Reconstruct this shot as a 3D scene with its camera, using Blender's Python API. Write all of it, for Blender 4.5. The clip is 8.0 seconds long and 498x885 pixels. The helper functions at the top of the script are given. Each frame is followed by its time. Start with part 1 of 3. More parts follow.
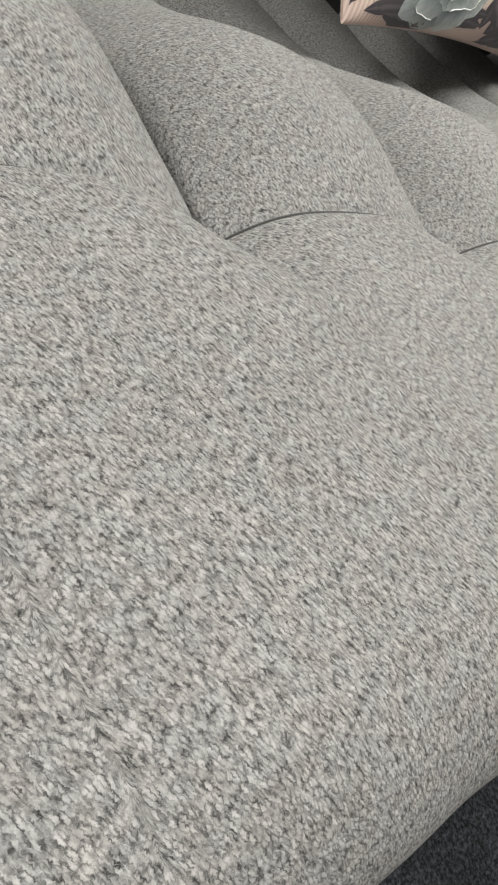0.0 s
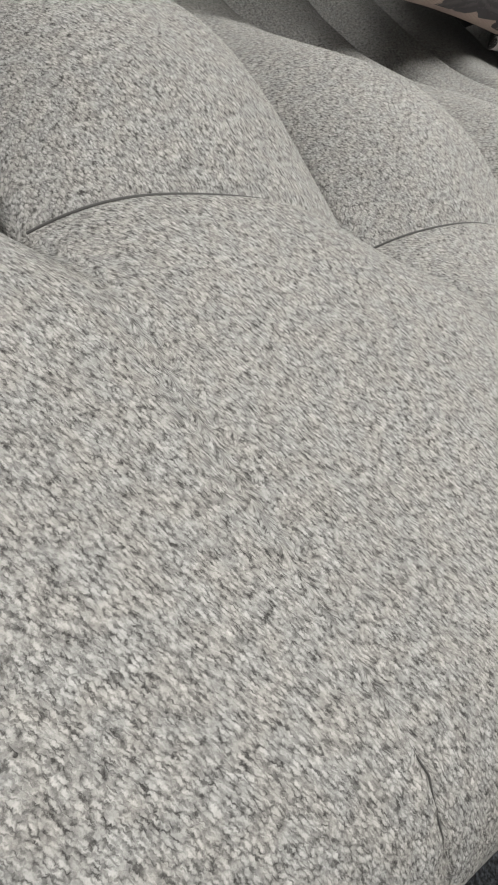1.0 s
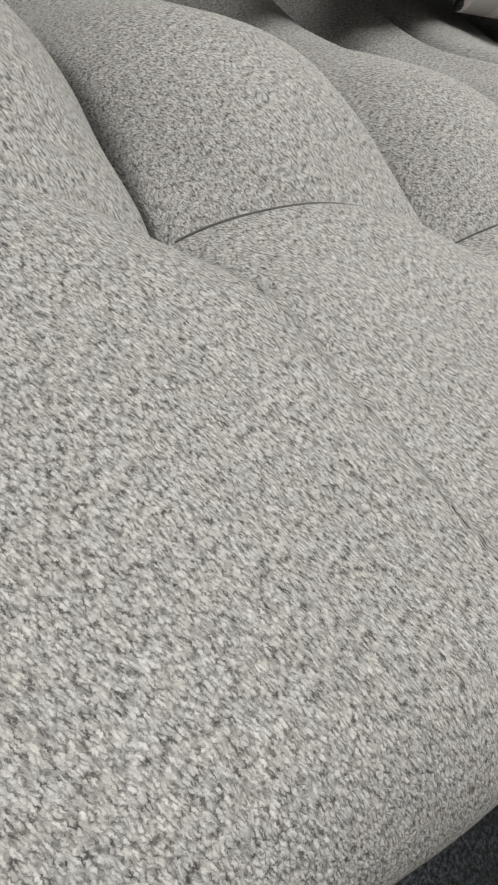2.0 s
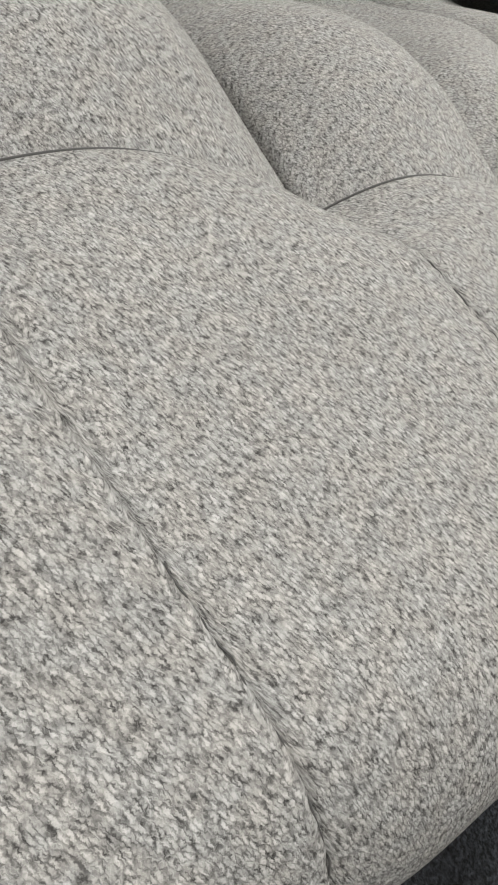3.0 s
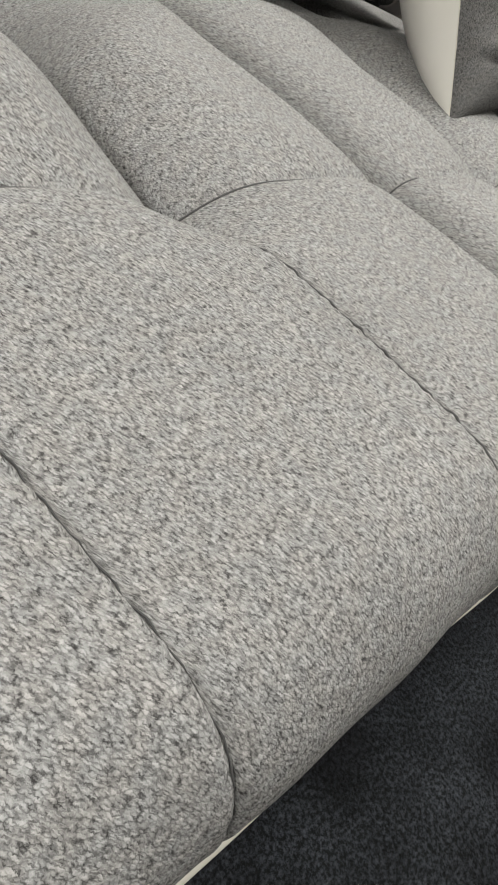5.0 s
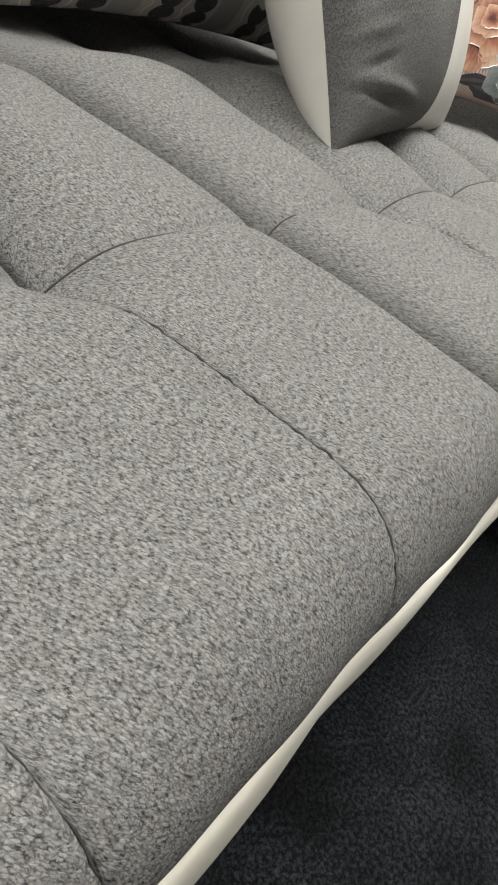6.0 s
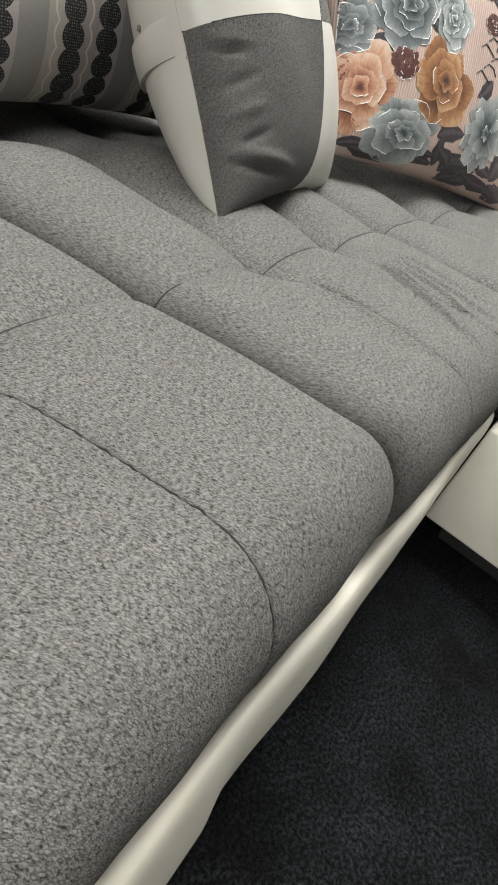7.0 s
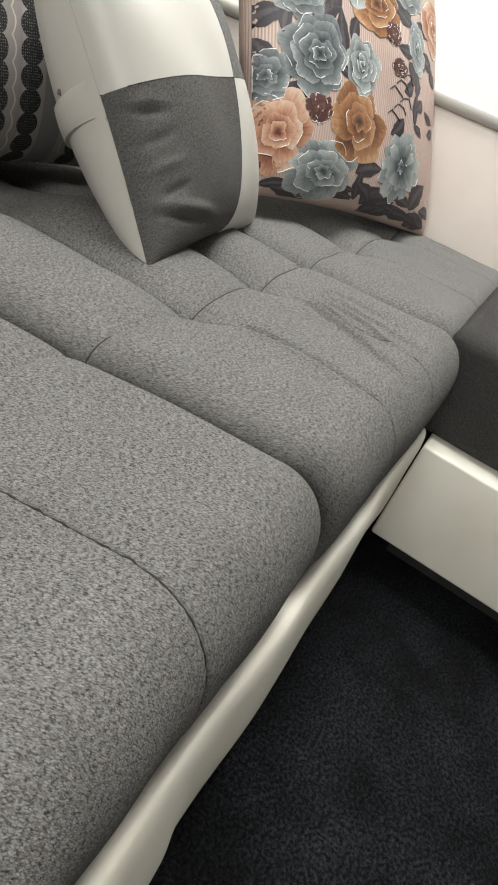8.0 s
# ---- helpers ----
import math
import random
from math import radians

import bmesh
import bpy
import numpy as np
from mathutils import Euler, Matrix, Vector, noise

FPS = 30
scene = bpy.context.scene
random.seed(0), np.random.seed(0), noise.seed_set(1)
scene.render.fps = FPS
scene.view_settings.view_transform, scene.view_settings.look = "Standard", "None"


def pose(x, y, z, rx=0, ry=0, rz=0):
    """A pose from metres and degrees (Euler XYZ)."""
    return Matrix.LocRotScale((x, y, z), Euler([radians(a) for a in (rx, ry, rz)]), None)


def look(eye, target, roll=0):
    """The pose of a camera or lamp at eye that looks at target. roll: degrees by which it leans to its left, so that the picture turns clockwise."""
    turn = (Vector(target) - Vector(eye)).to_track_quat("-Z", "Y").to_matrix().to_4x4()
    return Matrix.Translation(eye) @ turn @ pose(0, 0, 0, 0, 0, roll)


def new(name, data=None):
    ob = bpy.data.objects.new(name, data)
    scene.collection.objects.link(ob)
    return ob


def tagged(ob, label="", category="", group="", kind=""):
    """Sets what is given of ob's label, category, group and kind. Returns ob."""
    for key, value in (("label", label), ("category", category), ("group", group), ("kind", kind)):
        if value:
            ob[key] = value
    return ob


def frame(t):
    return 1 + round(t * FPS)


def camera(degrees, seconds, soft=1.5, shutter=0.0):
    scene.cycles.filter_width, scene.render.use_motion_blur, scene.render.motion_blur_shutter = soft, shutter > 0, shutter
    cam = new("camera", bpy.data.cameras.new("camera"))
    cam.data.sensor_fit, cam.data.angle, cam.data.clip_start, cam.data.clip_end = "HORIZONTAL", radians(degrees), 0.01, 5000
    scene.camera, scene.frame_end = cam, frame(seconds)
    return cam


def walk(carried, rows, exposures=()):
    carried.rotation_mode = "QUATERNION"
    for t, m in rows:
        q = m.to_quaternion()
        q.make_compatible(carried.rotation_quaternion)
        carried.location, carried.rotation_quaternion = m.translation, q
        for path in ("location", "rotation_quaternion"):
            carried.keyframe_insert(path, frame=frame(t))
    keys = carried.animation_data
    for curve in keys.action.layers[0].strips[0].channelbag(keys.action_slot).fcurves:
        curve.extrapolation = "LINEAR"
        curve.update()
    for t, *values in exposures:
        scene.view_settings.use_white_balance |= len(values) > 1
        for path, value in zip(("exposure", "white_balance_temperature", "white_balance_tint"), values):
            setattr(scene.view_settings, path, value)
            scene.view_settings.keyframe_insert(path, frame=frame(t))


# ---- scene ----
cam = camera(44.0, 8.0, soft=2.0)
PATH = [
    (0, (-0.199, 0.064, 0.567), (1.033, 0.799, -0.826), 39.6),
    (0.5, (-0.149, 0.072, 0.564), (1.081, 0.795, -0.837), 39.6),
    (1, (-0.097, 0.077, 0.563), (1.111, 0.803, -0.856), 38.9),
    (1.2, (-0.075, 0.081, 0.564), (1.129, 0.804, -0.86), 38.8),
    (2.3, (0.076, 0.06, 0.58), (1.144, 0.844, -0.918), 34.4),
    (2.5, (0.098, 0.06, 0.574), (1.162, 0.845, -0.926), 34.3),
    (2.8, (0.131, 0.057, 0.567), (1.191, 0.836, -0.94), 34.1),
    (3, (0.152, 0.057, 0.566), (1.214, 0.837, -0.939), 33.6),
    (3.5, (0.197, 0.05, 0.557), (1.283, 0.832, -0.93), 32.5),
    (4, (0.249, 0.042, 0.563), (1.376, 0.785, -0.912), 32.2),
    (4.2, (0.269, 0.04, 0.564), (1.413, 0.773, -0.904), 31.9),
    (5.3, (0.327, 0.035, 0.604), (1.628, 0.613, -0.801), 33.3),
    (5.5, (0.33, 0.032, 0.606), (1.645, 0.611, -0.785), 31.9),
    (6, (0.352, 0.02, 0.623), (1.711, 0.625, -0.714), 27.9),
    (6.5, (0.362, 0.004, 0.646), (1.789, 0.594, -0.625), 25.8),
    (7, (0.359, -0.011, 0.665), (1.855, 0.558, -0.534), 24.6),
    (7.5, (0.357, -0.022, 0.686), (1.902, 0.508, -0.468), 23.6),
    (8, (0.355, -0.028, 0.704), (1.937, 0.474, -0.411), 22.6),
]

# ---- light ----
EXPOSURES = [(0, 0.92), (1.2, 0.92), (2.3, 0.87), (4.2, 0.87), (5.3, 0.64), (6.0, 0.42), (6.6, 0.32), (7.2, 0.18), (8.0, 0.08)]
walk(cam, [(t, look(eye, target, roll)) for t, eye, target, roll in PATH], EXPOSURES)

world = bpy.data.worlds.new("world")
world.use_nodes = True
world.node_tree.nodes["Background"].inputs["Color"].default_value = (0.9, 0.95, 1.0, 1)
world.node_tree.nodes["Background"].inputs["Strength"].default_value = 0.15
scene.world = world


def area_lamp(name, x, y, z, sx, sy, power, color=(1.0, 0.985, 0.95), aim=None):
    data = bpy.data.lights.new(name, "AREA")
    data.shape, data.size, data.size_y, data.energy, data.color = "RECTANGLE", sx, sy, power, color
    ob = new(name, data)
    ob.matrix_world = look((x, y, z), aim) if aim else pose(x, y, z)
    return ob


area_lamp("panel_light", 1.55, 0.35, 2.72, 1.2, 1.0, 96)
# Unseen fill lamp, added on the left to brighten faces turned towards -x.
area_lamp("side_fill", -2.4, 0.1, 2.1, 0.9, 0.9, 56, aim=(1.3, -0.1, 0.25))


# ---- materials ----
def material(name):
    m = bpy.data.materials.new(name)
    m.use_nodes = True
    nt = m.node_tree
    return m, nt, nt.nodes["Principled BSDF"]


def node(nt, kind, inputs=None, **settings):
    n = nt.nodes.new(kind)
    for key, value in settings.items():
        setattr(n, key, value)
    for key, value in (inputs or {}).items():
        if isinstance(value, bpy.types.NodeSocket):
            nt.links.new(value, n.inputs[key])
        else:
            n.inputs[key].default_value = value
    return n


def math_node(nt, op, a, b=0.0, c=0.0):
    return node(nt, "ShaderNodeMath", {0: a, 1: b, 2: c}, operation=op).outputs[0]


def ramp(nt, fac, stops, mode="LINEAR"):
    n = node(nt, "ShaderNodeValToRGB", {"Fac": fac})
    r = n.color_ramp
    r.interpolation = mode
    while len(r.elements) < len(stops):
        r.elements.new(0.5)
    for e, (p, c) in zip(r.elements, stops):
        e.position, e.color = p, (*c, 1) if len(c) == 3 else c
    return n.outputs["Color"]


def mix(nt, fac, a, b, blend="MIX"):
    n = node(nt, "ShaderNodeMix", {"Factor": fac}, data_type="RGBA", blend_type=blend)
    for i, v in ((6, a), (7, b)):
        v = grey(v) if isinstance(v, float) else v
        if isinstance(v, bpy.types.NodeSocket):
            nt.links.new(v, n.inputs[i])
        else:
            n.inputs[i].default_value = (*v, 1)
    return n.outputs[2]


def grey(v):
    return (v, v, v)


def woven_fabric(name, light, dark, yarn=0.00052, turn=-27.0, relief=1.0, contrast=1.0):
    """Heathered upholstery: slanted yarns with thin dark slits between them, mottled in tone. Reads UV in metres."""
    m, nt, bsdf = material(name)
    uv = node(nt, "ShaderNodeUVMap").outputs["UV"]
    warp = node(nt, "ShaderNodeTexNoise", {"Vector": uv, "Scale": 110.0, "Detail": 2.0}).outputs["Color"]
    shifted = node(nt, "ShaderNodeVectorMath", {0: warp, 1: (-0.5, -0.5, -0.5)}, operation="ADD").outputs[0]
    shifted = node(nt, "ShaderNodeVectorMath", {0: shifted, "Scale": 0.0013}, operation="SCALE").outputs[0]
    moved = node(nt, "ShaderNodeVectorMath", {0: uv, 1: shifted}, operation="ADD").outputs[0]
    ragged = node(nt, "ShaderNodeTexNoise", {"Vector": uv, "Scale": 0.75 / yarn, "Detail": 2.0}).outputs["Color"]
    ragged = node(nt, "ShaderNodeVectorMath", {0: ragged, 1: (-0.5, -0.5, -0.5)}, operation="ADD").outputs[0]
    ragged = node(nt, "ShaderNodeVectorMath", {0: ragged, "Scale": 2.6 * yarn}, operation="SCALE").outputs[0]
    moved = node(nt, "ShaderNodeVectorMath", {0: moved, 1: ragged}, operation="ADD").outputs[0]
    spun = node(nt, "ShaderNodeMapping", {"Vector": moved, "Rotation": (0, 0, radians(turn))}).outputs[0]
    lie = node(nt, "ShaderNodeMapping", {"Vector": spun, "Scale": (1 / (2.0 * yarn), 1 / (5.4 * yarn), 1.0)}).outputs[0]
    edge = node(nt, "ShaderNodeTexVoronoi", {"Vector": lie, "Scale": 1.0, "Randomness": 0.85}, feature="DISTANCE_TO_EDGE").outputs["Distance"]
    knot = node(nt, "ShaderNodeTexVoronoi", {"Vector": lie, "Scale": 1.0, "Randomness": 0.85}).outputs["Color"]
    knot = node(nt, "ShaderNodeSeparateXYZ", {"Vector": knot}).outputs[0]
    strokes = node(nt, "ShaderNodeTexNoise", {"Vector": lie, "Scale": 0.9, "Detail": 2.0, "Roughness": 0.55}).outputs["Fac"]
    fibre = node(nt, "ShaderNodeTexNoise", {"Vector": uv, "Scale": 1.1 / yarn, "Detail": 2.0, "Roughness": 0.6}).outputs["Fac"]
    mottle = node(nt, "ShaderNodeTexNoise", {"Vector": spun, "Scale": 0.12 / yarn, "Detail": 3.0, "Roughness": 0.65}).outputs["Fac"]
    tint = node(nt, "ShaderNodeTexNoise", {"Vector": uv, "Scale": 95.0, "Detail": 2.0}).outputs["Fac"]
    wide = node(nt, "ShaderNodeTexNoise", {"Vector": uv, "Scale": 16.0, "Detail": 3.0}).outputs["Fac"]
    crack = ramp(nt, edge, [(0.0, grey(0.95)), (0.09, grey(0.72)), (0.32, grey(0))])
    crack = math_node(nt, "MULTIPLY", crack, ramp(nt, strokes, [(0.38, grey(0.95)), (0.50, grey(0.6)), (0.64, grey(0.2))]))
    pits = ramp(nt, strokes, [(0.27, grey(0.7)), (0.36, grey(0.3)), (0.45, grey(0))])
    gap = math_node(nt, "MAXIMUM", crack, pits)
    gap = math_node(nt, "MULTIPLY", gap, math_node(nt, "MULTIPLY_ADD", mottle, -1.2, 1.65))
    gap = node(nt, "ShaderNodeClamp", {"Value": math_node(nt, "MULTIPLY", gap, contrast)}).outputs[0]
    spread = math_node(nt, "MULTIPLY_ADD", fibre, 0.4, 0.8)
    spread = math_node(nt, "MULTIPLY", spread, math_node(nt, "MULTIPLY_ADD", wide, 0.2, 0.9))
    spread = math_node(nt, "MULTIPLY", spread, math_node(nt, "MULTIPLY_ADD", mottle, 0.7, 0.65))
    spread = math_node(nt, "MULTIPLY", spread, math_node(nt, "MULTIPLY_ADD", knot, 0.2, 0.9))
    warm = mix(nt, ramp(nt, tint, [(0.4, grey(0)), (0.6, grey(1))]), (1.012, 1.0, 0.985), (0.988, 1.0, 1.008))
    base = mix(nt, 1.0, mix(nt, 1.0, light, warm, "MULTIPLY"), spread, "MULTIPLY")
    nt.links.new(mix(nt, gap, base, dark), bsdf.inputs["Base Color"])
    bsdf.inputs["Roughness"].default_value = 0.9
    bsdf.inputs["Specular IOR Level"].default_value = 0.035
    hill = ramp(nt, edge, [(0.0, grey(0)), (0.18, grey(0.75)), (0.4, grey(1))], "EASE")
    height = math_node(nt, "MULTIPLY_ADD", fibre, 0.25, math_node(nt, "MULTIPLY_ADD", strokes, 1.2, hill))
    bump = node(nt, "ShaderNodeBump", {"Height": height, "Strength": 0.7, "Distance": 0.00045 * relief})
    nt.links.new(bump.outputs["Normal"], bsdf.inputs["Normal"])
    return m


def leather(name, color, warm, rough=0.42):
    """Soft faux leather with fine grain and faint grubby patches."""
    m, nt, bsdf = material(name)
    at = node(nt, "ShaderNodeTexCoord").outputs["Object"]
    grain = node(nt, "ShaderNodeTexVoronoi", {"Vector": at, "Scale": 900.0}, feature="DISTANCE_TO_EDGE").outputs["Distance"]
    soft = node(nt, "ShaderNodeTexNoise", {"Vector": at, "Scale": 9.0, "Detail": 4.0}).outputs["Fac"]
    fine = node(nt, "ShaderNodeTexNoise", {"Vector": at, "Scale": 70.0, "Detail": 3.0}).outputs["Fac"]
    nt.links.new(mix(nt, ramp(nt, soft, [(0.35, grey(0)), (0.7, grey(1))]), color, warm), bsdf.inputs["Base Color"])
    nt.links.new(math_node(nt, "MULTIPLY_ADD", fine, 0.2, rough - 0.1), bsdf.inputs["Roughness"])
    h = math_node(nt, "MULTIPLY_ADD", fine, 0.6, grain)
    bump = node(nt, "ShaderNodeBump", {"Height": h, "Strength": 0.25, "Distance": 0.0004})
    nt.links.new(bump.outputs["Normal"], bsdf.inputs["Normal"])
    return m


def plain(name, color, rough=0.8, wander=0.12, scale=30.0):
    m, nt, bsdf = material(name)
    at = node(nt, "ShaderNodeTexCoord").outputs["Object"]
    n1 = node(nt, "ShaderNodeTexNoise", {"Vector": at, "Scale": scale, "Detail": 4.0}).outputs["Fac"]
    k = math_node(nt, "MULTIPLY_ADD", n1, 2 * wander, 1 - wander)
    nt.links.new(mix(nt, 1.0, color, k, "MULTIPLY"), bsdf.inputs["Base Color"])
    bsdf.inputs["Roughness"].default_value = rough
    return m


def carpet_material():
    m, nt, bsdf = material("carpet")
    at = node(nt, "ShaderNodeTexCoord").outputs["Object"]
    pile = node(nt, "ShaderNodeTexNoise", {"Vector": at, "Scale": 210.0, "Detail": 3.0, "Roughness": 0.8}).outputs["Fac"]
    tuft = node(nt, "ShaderNodeTexVoronoi", {"Vector": at, "Scale": 260.0}).outputs["Distance"]
    wear = node(nt, "ShaderNodeTexNoise", {"Vector": at, "Scale": 7.0, "Detail": 5.0, "Roughness": 0.65}).outputs["Fac"]
    dark = mix(nt, ramp(nt, pile, [(0.44, grey(0)), (0.66, grey(1))]), (0.0020, 0.0022, 0.0024), (0.0185, 0.0203, 0.0235))
    fade = ramp(nt, wear, [(0.36, grey(0.45)), (0.66, grey(1.7))])
    nt.links.new(mix(nt, 1.0, dark, fade, "MULTIPLY"), bsdf.inputs["Base Color"])
    bsdf.inputs["Roughness"].default_value = 0.95
    bsdf.inputs["Specular IOR Level"].default_value = 0.1
    bump = node(nt, "ShaderNodeBump", {"Height": math_node(nt, "ADD", pile, tuft), "Strength": 0.7, "Distance": 0.003})
    nt.links.new(bump.outputs["Normal"], bsdf.inputs["Normal"])
    return m


SEAT = woven_fabric("seat_weave", (0.209, 0.206, 0.199), (0.026, 0.025, 0.024), contrast=1.0)
# Dark grey weave; the shade these parts lie in is put into the colour.
DARKER = woven_fabric("shaded_weave", (0.068, 0.066, 0.063), (0.018, 0.018, 0.018), yarn=0.00045)
PATCH = woven_fabric("patch_weave", (0.15, 0.147, 0.142), (0.022, 0.022, 0.022), yarn=0.00036, turn=-30, contrast=1.0)
CREAM = leather("cream_leather", (0.72, 0.70, 0.62), (0.66, 0.635, 0.54), 0.6)
IVORY = leather("ivory_leather", (0.46, 0.45, 0.415), (0.43, 0.42, 0.375), 0.38)
PALE = leather("pale_leather", (0.74, 0.68, 0.62), (0.70, 0.63, 0.57), 0.35)
THREAD = plain("thread", (0.028, 0.027, 0.026), 0.95)
PALE_THREAD = plain("pale_thread", (0.42, 0.40, 0.34), 0.8)
FOIL = plain("silver_foil", (0.75, 0.75, 0.73), 0.3)
METAL = plain("zip_metal", (0.12, 0.11, 0.10), 0.4)
CARPET = carpet_material()
WALL = plain("wall_paint", (0.83, 0.82, 0.80), 0.7, 0.03, 4.0)
CEILING = plain("ceiling_paint", (0.85, 0.85, 0.84), 0.8, 0.02, 4.0)
BLACK = plain("plain_black", (0.012, 0.012, 0.012), 0.9)


# ---- mesh helpers ----
def mesh_object(name, verts, faces, mat, parent=None, label="", uvs=None, smooth=True):
    me = bpy.data.meshes.new(name)
    me.from_pydata([tuple(v) for v in verts], [], faces)
    if uvs is not None:
        layer = me.uv_layers.new(name="UVMap")
        loops = np.empty(len(me.loops), dtype=np.int32)
        me.loops.foreach_get("vertex_index", loops)
        layer.data.foreach_set("uv", np.asarray(uvs, dtype=np.float32)[loops].ravel())
    if smooth:
        me.polygons.foreach_set("use_smooth", [True] * len(me.polygons))
    me.materials.append(mat)
    me.update()
    ob = new(name, me)
    if parent:
        ob.parent = parent
    if label:
        ob["label"] = label
    return ob


def grid_faces(rows, cols, flip=False):
    out = []
    for i in range(rows - 1):
        for j in range(cols - 1):
            a = i * cols + j
            q = (a, a + 1, a + cols + 1, a + cols)
            out.append(q[::-1] if flip else q)
    return out


def part(name, bm, mat, parent=None, label="", smooth=True):
    me = bpy.data.meshes.new(name)
    bm.to_mesh(me)
    bm.free()
    me.materials.append(mat)
    if smooth:
        me.polygons.foreach_set("use_smooth", [True] * len(me.polygons))
    ob = new(name, me)
    if parent:
        ob.parent = parent
    if label:
        ob["label"] = label
    return ob


def soft_box(x0, x1, y0, y1, z0, z1, r=0.01, seg=3):
    bm = bmesh.new()
    bmesh.ops.create_cube(bm, size=1.0)
    for v in bm.verts:
        v.co = Vector(((x0 + x1) / 2 + v.co.x * (x1 - x0), (y0 + y1) / 2 + v.co.y * (y1 - y0), (z0 + z1) / 2 + v.co.z * (z1 - z0)))
    if r > 0:
        bmesh.ops.bevel(bm, geom=bm.edges[:], offset=r, segments=seg, profile=0.5, affect="EDGES")
    return bm


def tube(points, radius, sides=6):
    """A thin cord along points, as vertices and faces."""
    pts = [Vector(p) for p in points]
    verts, faces = [], []
    for i, p in enumerate(pts):
        d = (pts[min(i + 1, len(pts) - 1)] - pts[max(i - 1, 0)]).normalized()
        side = d.cross(Vector((0.13, 0.27, 0.95))).normalized()
        up = side.cross(d)
        for k in range(sides):
            a = 2 * math.pi * k / sides
            verts.append(p + radius * (math.cos(a) * side + math.sin(a) * up))
    for i in range(len(pts) - 1):
        for k in range(sides):
            a, b = i * sides + k, i * sides + (k + 1) % sides
            faces.append((a, b, b + sides, a + sides))
    return verts, faces


# ---- the room ----
def room():
    x0, x1, y0, y1, h = -3.0, 3.4, -3.6, 1.35, 2.8
    tagged(part("floor", soft_box(x0 - 0.1, x1 + 0.1, y0 - 0.1, y1 + 0.1, -0.1, 0.0, 0), CARPET, smooth=False), "dark charcoal carpet with a short worn pile", "carpet", kind="structure")
    for nm, box in (("wall_north", (x0, x1, y1, y1 + 0.12)), ("wall_south", (x0, x1, y0 - 0.12, y0)), ("wall_west", (x0 - 0.12, x0, y0 - 0.12, y1 + 0.12)), ("wall_east", (x1, x1 + 0.12, y0 - 0.12, y1 + 0.12))):
        tagged(part(nm, soft_box(box[0], box[1], box[2], box[3], 0.0, h, 0), WALL, smooth=False), "plain pale painted wall of the room", "wall", kind="structure")
    tagged(part("ceiling", soft_box(x0 - 0.12, x1 + 0.12, y0 - 0.12, y1 + 0.12, h, h + 0.1, 0), CEILING, smooth=False), "plain white painted ceiling of the room", "ceiling", kind="structure")


room()

# ---- the sofa ----
TUFT_Y, REAR_DROP = 0.26, 0.085
SLANTS = [0, 0.16, 0.16, 0.15, 0.22, 0.16, 0.22, 0.18, 0.14, 0.05, 0.19, 0.12, 0.1, 0]
SEAMS = [-0.56, -0.38, -0.184, -0.018, 0.171, 0.362, 0.537, 0.726, 0.898, 1.055, 1.195, 1.400, 1.590, 1.73]
GAPS = (0, 7, 10, 13)
TOP = 0.437
WRINKLES = [((1.060, 0.205), (1.008, 0.045), 0.018, 0.0040), ((1.094, 0.185), (1.063, 0.045), 0.012, 0.003), ((1.079, 0.195), (1.045, 0.10), 0.010, 0.0028), ((1.112, 0.19), (1.10, 0.05), 0.010, 0.003), ((1.128, 0.20), (1.142, 0.08), 0.008, 0.003), ((0.915, 0.215), (0.928, 0.05), 0.009, 0.006)]


def seam_x(k, y):
    slant = SLANTS[k]
    front = max(y, 0.08) if k == 6 else y
    return SEAMS[k] + (slant * (TUFT_Y - front) if y < TUFT_Y else -0.19 * (k in (7, 10)) * (y - TUFT_Y))


def smooth_step(a, b, x):
    t = np.clip((x - a) / (b - a), 0, 1)
    return t * t * (3 - 2 * t)


def seat_profile():
    """Base line of the seat from the front's lower edge over the roll to the back: y, z, normal y, normal z, length along it."""
    pts = [(0.025, 0.270), (0.017, 0.283), (0.011, 0.300), (0.008, 0.318), (0.006, 0.336), (0.005, 0.353)]
    for i in range(1, 25):
        a = math.pi / 2 * i / 24
        pts.append((0.065 - 0.060 * math.cos(a), 0.365 + (TOP - 0.365) * math.sin(a)))
    ys = [0.065]
    while ys[-1] < 0.86:
        near = abs(ys[-1] - TUFT_Y)
        ys.append(ys[-1] + min(0.007 if ys[-1] > TUFT_Y else 0.0016, max(0.0011, 0.12 * near + 0.0008)))
    pts += [(y, TOP) for y in ys[1:]]
    p = np.array(pts)
    d = np.gradient(p, axis=0)
    n = np.stack([-d[:, 1], d[:, 0]], 1)
    n /= np.linalg.norm(n, axis=1)[:, None]
    s = np.r_[0, np.cumsum(np.linalg.norm(np.diff(p, axis=0), axis=1))]
    return p, n, s


PROFILE, NORMALS, LENGTHS = seat_profile()


